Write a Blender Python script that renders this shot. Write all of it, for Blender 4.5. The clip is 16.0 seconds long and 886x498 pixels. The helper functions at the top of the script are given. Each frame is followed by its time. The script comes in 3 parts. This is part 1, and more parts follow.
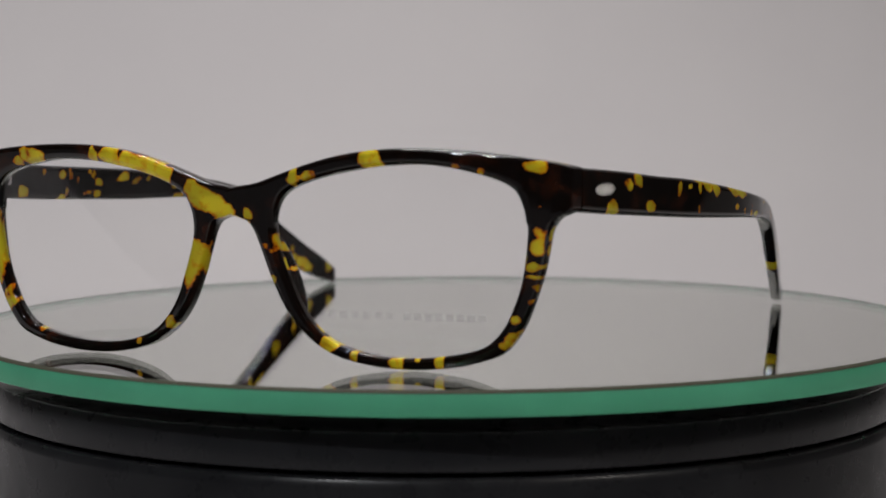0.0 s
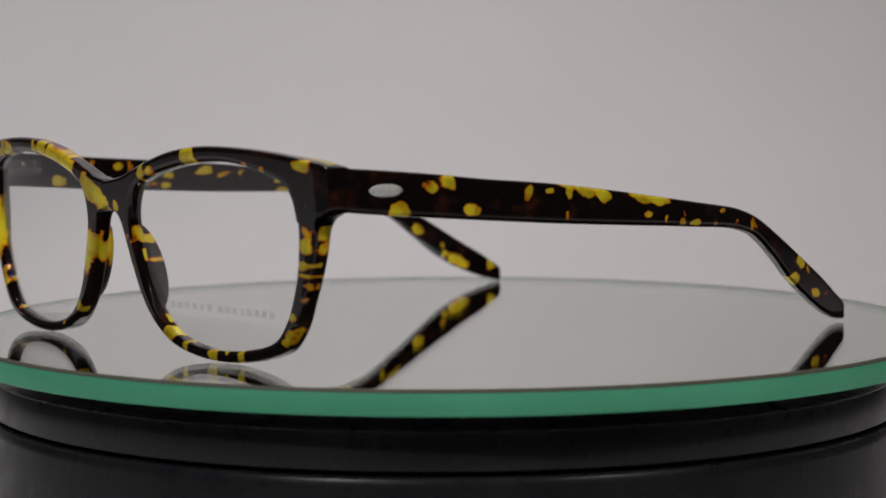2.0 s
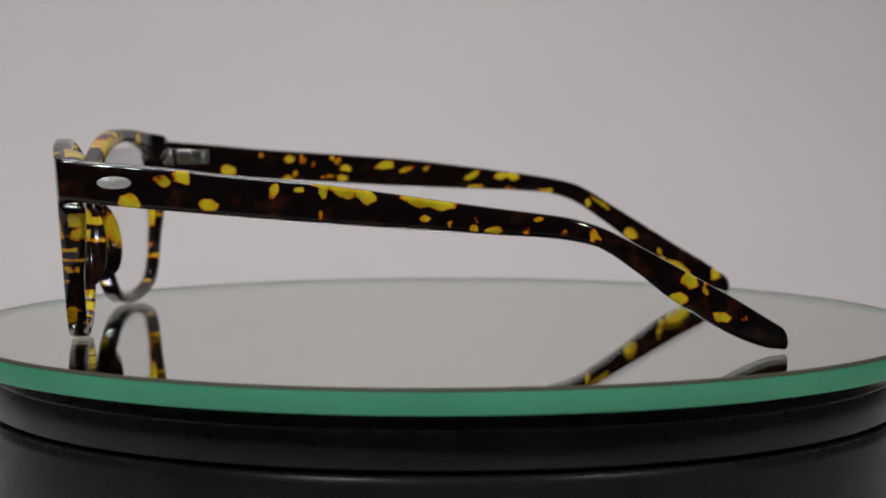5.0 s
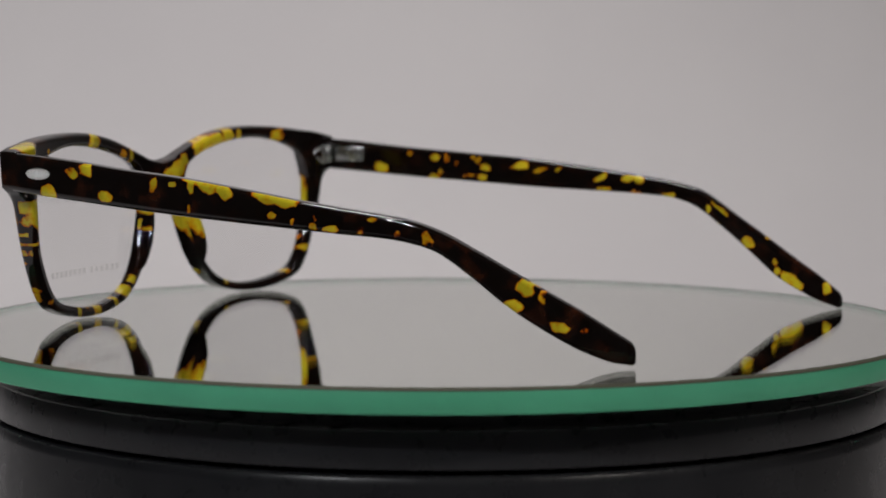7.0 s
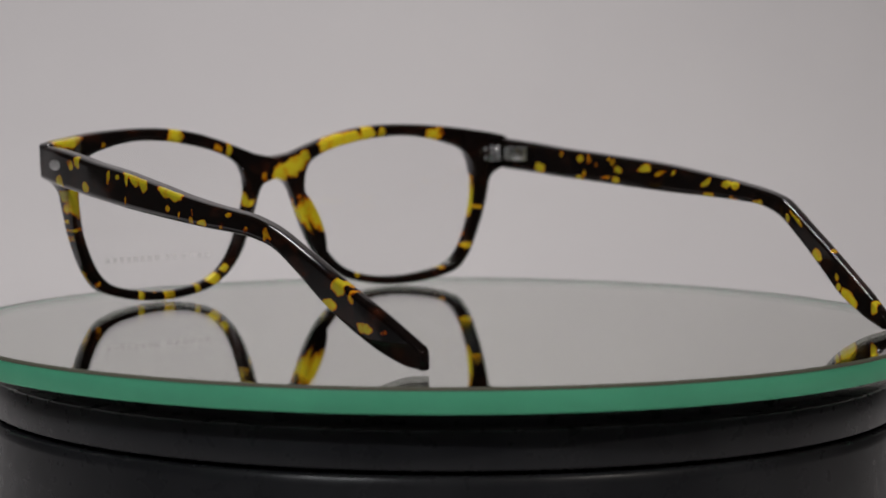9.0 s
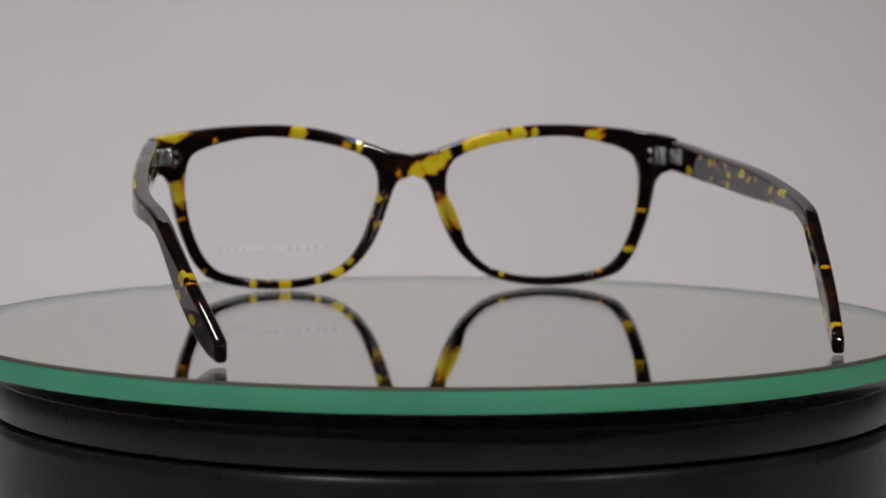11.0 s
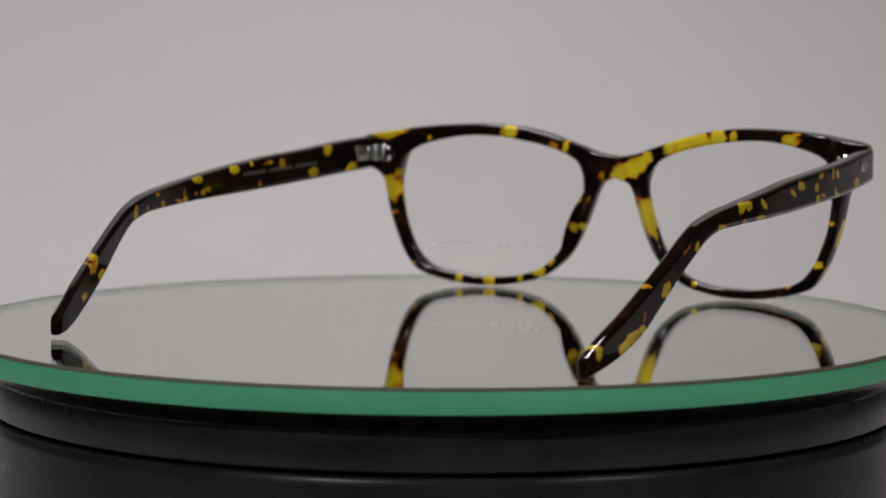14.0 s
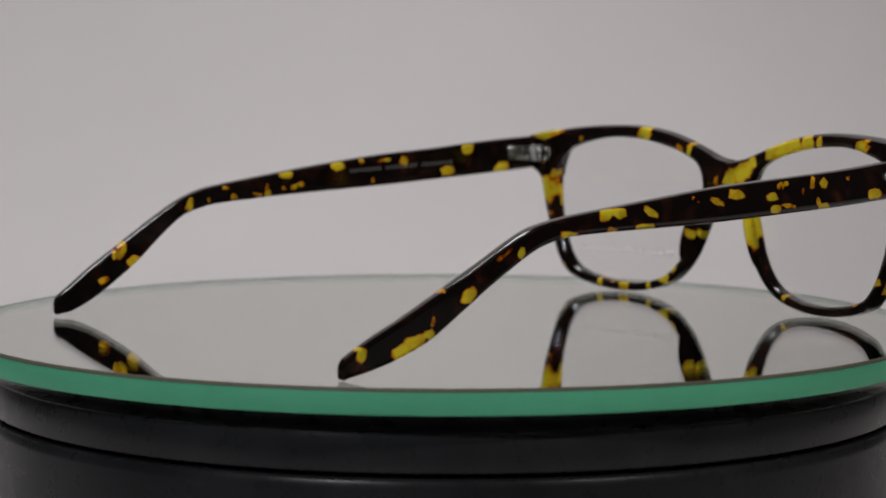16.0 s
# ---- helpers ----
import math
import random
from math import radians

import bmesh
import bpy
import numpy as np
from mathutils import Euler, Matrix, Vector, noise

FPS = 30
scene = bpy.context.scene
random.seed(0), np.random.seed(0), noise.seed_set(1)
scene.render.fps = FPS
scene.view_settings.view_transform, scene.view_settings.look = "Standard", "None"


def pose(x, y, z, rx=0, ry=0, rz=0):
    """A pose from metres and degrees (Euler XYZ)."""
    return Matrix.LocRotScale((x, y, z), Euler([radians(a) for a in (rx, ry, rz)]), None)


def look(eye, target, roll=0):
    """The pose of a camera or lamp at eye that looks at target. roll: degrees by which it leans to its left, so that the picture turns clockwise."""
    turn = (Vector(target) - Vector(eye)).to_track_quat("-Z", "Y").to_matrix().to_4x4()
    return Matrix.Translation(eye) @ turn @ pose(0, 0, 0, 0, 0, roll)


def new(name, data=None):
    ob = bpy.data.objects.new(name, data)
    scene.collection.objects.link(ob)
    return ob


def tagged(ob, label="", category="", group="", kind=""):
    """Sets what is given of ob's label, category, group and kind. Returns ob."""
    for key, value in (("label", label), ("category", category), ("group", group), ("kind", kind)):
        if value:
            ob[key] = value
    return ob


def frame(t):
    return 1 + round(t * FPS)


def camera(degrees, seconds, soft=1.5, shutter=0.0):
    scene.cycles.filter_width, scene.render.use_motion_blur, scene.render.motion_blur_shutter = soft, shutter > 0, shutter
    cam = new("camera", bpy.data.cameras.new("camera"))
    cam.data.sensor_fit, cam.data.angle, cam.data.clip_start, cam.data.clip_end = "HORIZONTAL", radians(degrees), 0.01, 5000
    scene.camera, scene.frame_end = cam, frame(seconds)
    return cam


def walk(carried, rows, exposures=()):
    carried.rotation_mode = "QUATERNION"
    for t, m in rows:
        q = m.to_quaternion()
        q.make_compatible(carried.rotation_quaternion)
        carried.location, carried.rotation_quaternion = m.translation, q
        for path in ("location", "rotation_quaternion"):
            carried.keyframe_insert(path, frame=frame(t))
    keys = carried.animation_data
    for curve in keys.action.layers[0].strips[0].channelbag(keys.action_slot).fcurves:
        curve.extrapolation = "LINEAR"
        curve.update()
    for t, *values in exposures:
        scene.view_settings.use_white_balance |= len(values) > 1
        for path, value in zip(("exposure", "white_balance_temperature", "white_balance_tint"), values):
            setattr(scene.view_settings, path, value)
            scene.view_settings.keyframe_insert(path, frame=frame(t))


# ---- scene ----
cam = camera(21.99, 16.0, soft=1.7)
cam.data.dof.use_dof = True
cam.data.dof.focus_distance = 0.470
cam.data.dof.aperture_fstop = 24.0
EYE = pose(0.0, -0.5101, 0.0584, 85.28, 0.0, 0.048)
walk(cam, [(0.0, EYE), (16.0, EYE)])

# ---------------------------------------------------------------- light
world = bpy.data.worlds.new("studio_room")
scene.world = world
world.use_nodes = True
world.node_tree.nodes["Background"].inputs[0].default_value = (0.9, 0.92, 1.0, 1)
world.node_tree.nodes["Background"].inputs[1].default_value = 0.02
scene.view_settings.exposure = 0.0


def area_lamp(name, size_x, size_y, power, colour, m):
    data = bpy.data.lights.new(name, "AREA")
    data.shape, data.size, data.size_y, data.energy, data.color = "RECTANGLE", size_x, size_y, power, colour
    ob = new(name, data)
    ob.matrix_world = m
    return ob


area_lamp("overhead_softbox", 0.40, 0.22, 9.6, (1.0, 0.975, 0.965), look((-0.24, 0.2, 1.35), (-0.06, 0.55, 0.0)))
for x in (-0.42, -0.33):
    area_lamp("desk_lamp", 0.03, 0.03, 1.4, (0.95, 0.97, 1.0), look((x, -0.70, 0.60), (0, 0, 0.02)))
area_lamp("desk_lamp", 0.03, 0.03, 2.1, (1.0, 0.93, 0.86), look((0.50, -0.55, 0.62), (0, 0, 0.02)))

# ---------------------------------------------------------------- materials


class Mat:
    """A node material with short calls."""

    def __init__(self, name, rough=0.5, metal=0.0, ior=1.5):
        self.m = bpy.data.materials.new(name)
        self.m.use_nodes = True
        self.t = self.m.node_tree
        self.b = self.t.nodes["Principled BSDF"]
        self.set(Roughness=rough, Metallic=metal, IOR=ior)

    def set(self, **values):
        for key, value in values.items():
            self.b.inputs[key.replace("_", " ")].default_value = value
        return self

    def node(self, kind, **inputs):
        n = self.t.nodes.new(kind)
        for key, value in inputs.items():
            n.inputs[key.replace("_", " ")].default_value = value
        return n

    def link(self, a, b):
        self.t.links.new(a, b)

    def coords(self):
        return self.node("ShaderNodeTexCoord").outputs["Object"]

    def noise(self, scale, detail=3.0, rough=0.55):
        n = self.node("ShaderNodeTexNoise", Scale=scale, Detail=detail, Roughness=rough)
        self.link(self.coords(), n.inputs["Vector"])
        return n.outputs["Fac"]

    def ramp(self, fac, stops):
        r = self.node("ShaderNodeValToRGB")
        e = r.color_ramp.elements
        while len(e) < len(stops):
            e.new(0.5)
        for k, (at, colour) in enumerate(stops):
            e[k].position, e[k].color = at, (*colour, 1)
        self.link(fac, r.inputs["Fac"])
        return r.outputs["Color"]

    def math(self, op, a, b):
        n = self.t.nodes.new("ShaderNodeMath")
        n.operation = op
        for k, v in enumerate((a, b)):
            if isinstance(v, (int, float)):
                n.inputs[k].default_value = v
            else:
                self.link(v, n.inputs[k])
        return n.outputs[0]

    def bump(self, height, strength, distance):
        n = self.node("ShaderNodeBump", Strength=strength, Distance=distance)
        self.link(height, n.inputs["Height"])
        self.link(n.outputs[0], self.b.inputs["Normal"])


def acetate_material():
    """Polished tortoiseshell acetate: near-black brown with clear amber and yellow flakes, from the mesh's flake field."""
    k = Mat("tortoiseshell_acetate", 0.09, 0.0, 1.49)
    at = k.node("ShaderNodeAttribute")
    at.attribute_name = "flake"
    rag = k.math("MULTIPLY", k.math("SUBTRACT", k.noise(330.0, 2.0, 0.5), 0.5), 0.50)
    fine = k.math("MULTIPLY", k.math("SUBTRACT", k.noise(1500.0, 2.0, 0.5), 0.5), 0.09)
    field = k.math("ADD", k.math("ADD", at.outputs["Fac"], rag), fine)
    cloud = k.math("MULTIPLY", k.math("SUBTRACT", k.noise(420.0, 3.0), 0.5), 0.22)
    hue = k.math("ADD", field, cloud)
    flake = k.ramp(hue, [(0.465, (0.0055, 0.0036, 0.0032)), (0.483, (0.13, 0.022, 0.003)), (0.508, (0.70, 0.19, 0.005)),
                         (0.54, (0.97, 0.50, 0.010)), (0.60, (0.99, 0.83, 0.035))])
    # reddish-brown clouds in the dark ground
    brown = k.ramp(k.noise(210.0, 4.0, 0.6), [(0.53, (0.0, 0.0, 0.0)), (0.76, (0.042, 0.010, 0.003))])
    add = k.node("ShaderNodeMix")
    add.data_type, add.blend_type = "RGBA", "ADD"
    add.inputs["Factor"].default_value = 1.0
    # amber streaks inside the clear flakes
    streak = k.ramp(k.noise(520.0, 3.0, 0.6), [(0.34, (0.95, 0.64, 0.35)), (0.50, (1.0, 1.0, 1.0))])
    tint = k.node("ShaderNodeMix")
    tint.data_type, tint.blend_type = "RGBA", "MULTIPLY"
    tint.inputs["Factor"].default_value = 1.0
    k.link(flake, tint.inputs["A"])
    k.link(streak, tint.inputs["B"])
    k.link(tint.outputs["Result"], add.inputs["A"])
    k.link(brown, add.inputs["B"])
    k.link(add.outputs["Result"], k.b.inputs["Base Color"])
    clear = k.ramp(field, [(0.475, (0.0, 0.0, 0.0)), (0.515, (0.50, 0.50, 0.50))])
    k.link(clear, k.b.inputs["Transmission Weight"])
    wear = k.ramp(k.noise(900.0, 2.0), [(0.3, (0.025, 0.025, 0.025)), (0.75, (0.07, 0.07, 0.07))])
    k.link(wear, k.b.inputs["Roughness"])
    return k.m


def glass_material(name, colour, ior, rough=0.0):
    return Mat(name, rough, 0.0, ior).set(Base_Color=(*colour, 1), Transmission_Weight=1.0).m


def steel_material(name, rough, shade=0.88, knurl=False):
    k = Mat(name, rough, 1.0)
    k.link(k.ramp(k.noise(1500.0), [(0.3, (shade * 0.8, shade * 0.79, shade * 0.78)), (0.7, (shade, shade * 0.99, shade * 0.98))]), k.b.inputs["Base Color"])
    k.bump(k.noise(2600.0, 2.0), 0.35 if knurl else 0.12, 0.0002)
    return k.m


def plastic_material():
    k = Mat("black_glossy_plastic", 0.16, 0.0, 1.42).set(Specular_IOR_Level=0.26)
    k.link(k.ramp(k.noise(35.0, 4.0), [(0.3, (0.010, 0.010, 0.0115)), (0.75, (0.022, 0.022, 0.024))]), k.b.inputs["Base Color"])
    k.link(k.ramp(k.noise(220.0, 5.0), [(0.3, (0.24, 0.24, 0.24)), (0.7, (0.36, 0.36, 0.36))]), k.b.inputs["Roughness"])
    return k.m


def green_edge_material():
    """Ground glass edge: daylight that has run through the plate leaves it as green light."""
    k = Mat("ground_green_glass_edge", 0.42)
    tint = k.ramp(k.noise(60.0, 4.0), [(0.3, (0.168, 0.66, 0.415)), (0.7, (0.195, 0.735, 0.47))])
    k.link(tint, k.b.inputs["Base Color"])
    k.bump(k.noise(900.0, 2.0), 0.1, 0.0003)
    through_light = k.node("ShaderNodeBsdfTranslucent")
    k.link(tint, through_light.inputs["Color"])
    mix = k.node("ShaderNodeMixShader")
    mix.inputs[0].default_value = 0.55
    k.link(k.b.outputs[0], mix.inputs[1])
    k.link(through_light.outputs[0], mix.inputs[2])
    out = [n for n in k.t.nodes if n.type == "OUTPUT_MATERIAL"][0]
    k.link(mix.outputs[0], out.inputs[0])
    return k.m


def paper_material():
    k = Mat("matte_grey_paper", 0.9)
    k.link(k.ramp(k.noise(7.0, 5.0), [(0.25, (0.60, 0.575, 0.585)), (0.75, (0.64, 0.615, 0.62))]), k.b.inputs["Base Color"])
    k.bump(k.noise(600.0, 3.0), 0.08, 0.0004)
    return k.m


def wall_material(name, colour):
    k = Mat(name, 0.8)
    k.link(k.ramp(k.noise(3.0, 5.0), [(0.3, tuple(c * 0.85 for c in colour)), (0.7, colour)]), k.b.inputs["Base Color"])
    return k.m


ACETATE = acetate_material()
LENS = glass_material("clear_demo_lens", (0.99, 0.99, 0.99), 1.45)
PLATE_GLASS = glass_material("plate_glass", (0.985, 1.0, 0.99), 1.52)
SILVER = Mat("mirror_silvering", 0.0, 1.0).set(Base_Color=(0.985, 1.0, 0.95, 1)).m
GREEN_EDGE = green_edge_material()
PLASTIC = plastic_material()
BEVEL = Mat("dull_glass_bevel", 0.6).set(Base_Color=(0.07, 0.07, 0.05, 1), Specular_IOR_Level=0.12).m
PALE_RING = Mat("pale_ring_glass", 0.6).set(Base_Color=(0.50, 0.52, 0.50, 1), Transmission_Weight=0.5).m
STEEL = steel_material("polished_steel", 0.22, 0.6)
BRUSHED = steel_material("knurled_silver", 0.32, 0.88, True)
PAPER = paper_material()
PRINT = Mat("pale_grey_ink", 0.6).set(Base_Color=(0.62, 0.60, 0.60, 1), Alpha=0.16).m
TEMPLE_PRINT = Mat("dull_silver_ink", 0.5).set(Base_Color=(0.09, 0.09, 0.09, 1)).m
DARK_WALL = wall_material("dim_room_paint", (0.20, 0.19, 0.185))
TABLE_TOP = wall_material("grey_laminate", (0.10, 0.10, 0.105))

# ---------------------------------------------------------------- mesh helpers


def smooth_mesh(name, verts, faces, material, smooth=True):
    me = bpy.data.meshes.new(name)
    me.from_pydata([tuple(v) for v in verts], [], faces)
    me.materials.append(material)
    if smooth:
        me.polygons.foreach_set("use_smooth", [True] * len(me.polygons))
    me.update()
    return me


def part(name, bm, material, parent, label="", smooth=True):
    """One mesh object out of a bmesh, under a thing or a part."""
    me = bpy.data.meshes.new(name)
    bm.normal_update()
    bm.to_mesh(me)
    bm.free()
    me.materials.append(material)
    if smooth:
        me.polygons.foreach_set("use_smooth", [True] * len(me.polygons))
    ob = new(name, me)
    ob.parent = parent
    if label:
        tagged(ob, label)
    return ob


def lathe(profile, steps=180, closed=False):
    """Turn a profile of (radius, height) round the z axis."""
    bm = bmesh.new()
    rings = []
    for r, z in profile:
        rings.append([bm.verts.new((r * math.cos(2 * math.pi * k / steps), r * math.sin(2 * math.pi * k / steps), z)) for k in range(steps)])
    for a, b in zip(rings, rings[1:] + (rings[:1] if closed else [])):
        for k in range(steps):
            bm.faces.new((a[k], a[(k + 1) % steps], b[(k + 1) % steps], b[k]))
    return bm


def box(bm, size, m, bevel=0.0):
    made = bmesh.ops.create_cube(bm, size=1.0, matrix=m @ Matrix.Diagonal((*size, 1)))
    if bevel:
        edges = list({e for v in made["verts"] for e in v.link_edges})
        bmesh.ops.bevel(bm, geom=edges, offset=bevel, segments=2, affect="EDGES", profile=0.5)
    return bm


def spline(points, closed=False, per=12):
    """A smooth (Catmull-Rom) run through a few control points."""
    pts, out = [np.array(p, float) for p in points], []
    n = len(pts)
    for i in range(n if closed else n - 1):
        if closed:
            p0, p1, p2, p3 = pts[i - 1], pts[i], pts[(i + 1) % n], pts[(i + 2) % n]
        else:
            p0, p1, p2, p3 = pts[max(i - 1, 0)], pts[i], pts[i + 1], pts[min(i + 2, n - 1)]
        for k in range(per):
            t = k / per
            out.append(0.5 * (2 * p1 + (p2 - p0) * t + (2 * p0 - 5 * p1 + 4 * p2 - p3) * t * t + (3 * p1 - p0 - 3 * p2 + p3) * t ** 3))
    if not closed:
        out.append(pts[-1])
    return np.array(out)


def ease(a, b, x):
    t = min(max((x - a) / (b - a), 0.0), 1.0)
    return t * t * (3 - 2 * t)


MM = 0.001

# ---------------------------------------------------------------- the room round the stage


def sheet(name, verts, faces, material, label, kind="structure", category=""):
    ob = new(name, smooth_mesh(name, verts, faces, material, False))
    return tagged(ob, label, category, "", kind)


def slab(name, size, at, material, label, category=""):
    bm = box(bmesh.new(), size, pose(*at))
    me = bpy.data.meshes.new(name)
    bm.to_mesh(me)
    bm.free()
    me.materials.append(material)
    return tagged(new(name, me), label, category, "", "structure")


TABLE_Z = -0.048


def room():
    slab("floor", (4.2, 4.2, 0.1), (0, 0, -0.85), DARK_WALL, "plain dim grey floor of the room", "floor")
    slab("ceiling", (4.2, 4.2, 0.1), (0, 0, 1.75), DARK_WALL, "plain dim painted ceiling over the stage", "ceiling")
    slab("wall_north", (4.2, 0.1, 2.5), (0, 2.05, 0.45), DARK_WALL, "plain dim painted wall behind the backdrop", "wall")
    slab("wall_south", (4.2, 0.1, 2.5), (0, -2.05, 0.45), DARK_WALL, "plain dim painted wall", "wall")
    slab("wall_east", (0.1, 4.0, 2.5), (2.05, 0, 0.45), DARK_WALL, "plain dim painted wall", "wall")
    slab("wall_west", (0.1, 4.0, 2.5), (-2.05, 0, 0.45), DARK_WALL, "plain dim painted wall", "wall")


def backdrop():
    """A paper sweep that rises behind the turntable in one curve."""
    run = [(-0.18, TABLE_Z + 0.002), (0.15, TABLE_Z + 0.002), (0.45, TABLE_Z + 0.002)]
    for k in range(1, 13):
        a = radians(90 * k / 12)
        run.append((0.45 + 0.25 * math.sin(a), TABLE_Z + 0.002 + 0.25 * (1 - math.cos(a))))
    run.append((0.70, 1.0))
    verts, faces = [], []
    for y, z in run:
        verts += [(-0.85, y, z), (0.85, y, z)]
    for i in range(len(run) - 1):
        faces.append((2 * i, 2 * i + 1, 2 * i + 3, 2 * i + 2))
    me = smooth_mesh("backdrop", verts, faces, PAPER)
    ob = tagged(new("backdrop", me), "pale grey seamless paper sweep behind the turntable", "backdrop", "", "structure")
    thick = ob.modifiers.new("thickness", "SOLIDIFY")
    thick.thickness, thick.offset = 0.0015, -1.0


def studio_table():
    table = new("studio_table")
    tagged(table, "plain grey laminate table under the turntable", "table")
    table.location = (0, 0.15, -0.80)
    part("tabletop", box(bmesh.new(), (1.8, 1.2, 0.03), pose(0, 0, 0.80 + TABLE_Z - 0.015), 0.003), TABLE_TOP, table)
    for x in (-0.84, 0.84):
        for y in (-0.54, 0.54):
            part("leg", box(bmesh.new(), (0.05, 0.05, 0.80 + TABLE_Z - 0.03), pose(x, y, (0.80 + TABLE_Z - 0.03) / 2), 0.003), TABLE_TOP, table)


# ---------------------------------------------------------------- turntable

DISC_R, GLASS_T = 0.1078, 0.00488
OFF = Vector((0.0018, -0.0006, 0.0))


def turntable():
    table = new("display_turntable")
    tagged(table, "black plastic turntable with a round mirrored glass top", "turntable")
    # real plate glass: clear top face, ground green rim, silvered underside
    bm = lathe([(0.0004, 0.0), (0.03, 0.0), (0.07, 0.0), (DISC_R - 0.0006, 0.0), (DISC_R - 0.0002, -0.0002)])
    bmesh.ops.contextual_create(bm, geom=[e for e in bm.edges if e.is_boundary and e.verts[0].co.xy.length < 0.001])
    bmesh.ops.recalc_face_normals(bm, faces=bm.faces)
    if sum(f.normal.z for f in bm.faces) < 0:
        bmesh.ops.reverse_faces(bm, faces=bm.faces)
    top = part("mirror_plate", bm, PLATE_GLASS, table, "round clear plate glass with silvered underside", False)
    bm = lathe([(DISC_R - 0.0002, -0.0002), (DISC_R, -0.0005), (DISC_R, -GLASS_T + 0.0004), (DISC_R - 0.0004, -GLASS_T), (DISC_R - 0.003, -GLASS_T)], 240)
    bevel = lathe([(DISC_R - 0.0008, 0.0001), (DISC_R - 0.0003, -0.00005), (DISC_R + 0.0001, -0.0005)], 240)
    bevel = part("glass_bevel", bevel, BEVEL, table, "narrow dull bevel round the glass")
    edge = part("glass_edge", bm, GREEN_EDGE, table, "smooth green ground glass edge")
    # added ring hides the green from inside; pale colour stands for light's short path
    bm = lathe([(DISC_R - 0.0005, -0.0004), (DISC_R - 0.0005, -GLASS_T + 0.0004)], 240)
    inner = part("pale_inner_ring", bm, PALE_RING, table, "pale ring added inside the glass rim to hide its green")
    bm = bmesh.new()
    bmesh.ops.create_circle(bm, cap_ends=True, radius=DISC_R - 0.0012, segments=180, matrix=pose(0, 0, -GLASS_T + 0.0002))
    layer = part("mirror_layer", bm, SILVER, table, "silvered mirror layer", False)
    for ob in (top, bevel, edge, inner, layer):
        ob.location = OFF
    ring = [(0.02, -0.0052), (0.0950, -0.0052), (0.0953, -0.0056), (0.0953, -0.0086), (0.1007, -0.0087), (0.1010, -0.0088),
            (0.1012, -0.0091), (0.1012, -0.0158), (0.1011, -0.0161), (0.1008, -0.0163), (0.0990, -0.0164), (0.02, -0.0164)]
    part("rotating_ring", lathe(ring), PLASTIC, table, "glossy black rotating ring")
    body = [(0.02, -0.0172), (0.0992, -0.0172), (0.1011, -0.0173), (0.1014, -0.0174), (0.1017, -0.0177), (0.1019, -0.0195), (0.1026, -0.0300), (0.1036, -0.0420),
            (0.1036, -0.0440), (0.1025, TABLE_Z + 0.0025), (0.02, TABLE_Z + 0.0025)]
    part("base", lathe(body), PLASTIC, table, "glossy black round base")
    hub = lathe([(0.0205, -0.0050), (0.0205, TABLE_Z + 0.0025)], 48)
    part("hub", hub, PLASTIC, table)
    return table


# ---------------------------------------------------------------- eyeglasses


def tone(top):
    """How clear a flake gets: 1 is clear yellow, less is amber, then brown."""
    return 1.0 if top >= 1 else 0.505 + (top - 0.65) * 0.24


class Flakes:
    """The amber flakes of a piece of acetate: angular shards in a plane, each for the whole depth, for the back half (1), the front half (-1) or all but the rear skin (-2)."""

    def __init__(self, seed, grow=1.08):
        self.spots, self.chance, self.grow = [], random.Random(seed), grow

    def add(self, u, v, ru, rv, turn=0.0, top=1.0, half=0):
        # each shard is an ellipse cut by a few straight breaks
        first = self.chance.uniform(0, 360)
        cuts = [(radians(first + 72 * k + self.chance.uniform(-24, 24)), self.chance.uniform(0.66, 1.04)) for k in range(5)]
        cuts = [(math.cos(a) / far, math.sin(a) / far) for a, far in cuts]
        self.spots.append((u, v, ru * self.grow + 0.08, rv * self.grow + 0.08, math.cos(radians(turn)), math.sin(radians(turn)), top, half, cuts))
        return self

    def value(self, u, v, depth=0.0):
        best = 0.0
        for a, b, ra, rb, c, s, top, half, cuts in self.spots:
            du, dv = u - a, v - b
            if abs(du) > 9 or abs(dv) > 9 or half * depth < 0 and not (half == -2 and depth < 1.25):
                continue
            p, q = (c * du + s * dv) / ra, (c * dv - s * du) / rb
            d = max((abs(p) ** 2.6 + abs(q) ** 2.6) ** 0.385, max(cp * p + cq * q for cp, cq in cuts))
            best = max(best, min(tone(top), 0.5 + 0.5 * (1.0 - d)))
        return best


def paint(me, field):
    layer = me.attributes.new("flake", "FLOAT", "POINT")
    layer.data.foreach_set("value", [field(*v.co) for v in me.vertices])


def back_y(x, z):
    """The rear face of the front: bowed round the face and leaning back towards the cheeks."""
    return -79.9 + 0.0016 * x * x + 0.07 * (40 - z)


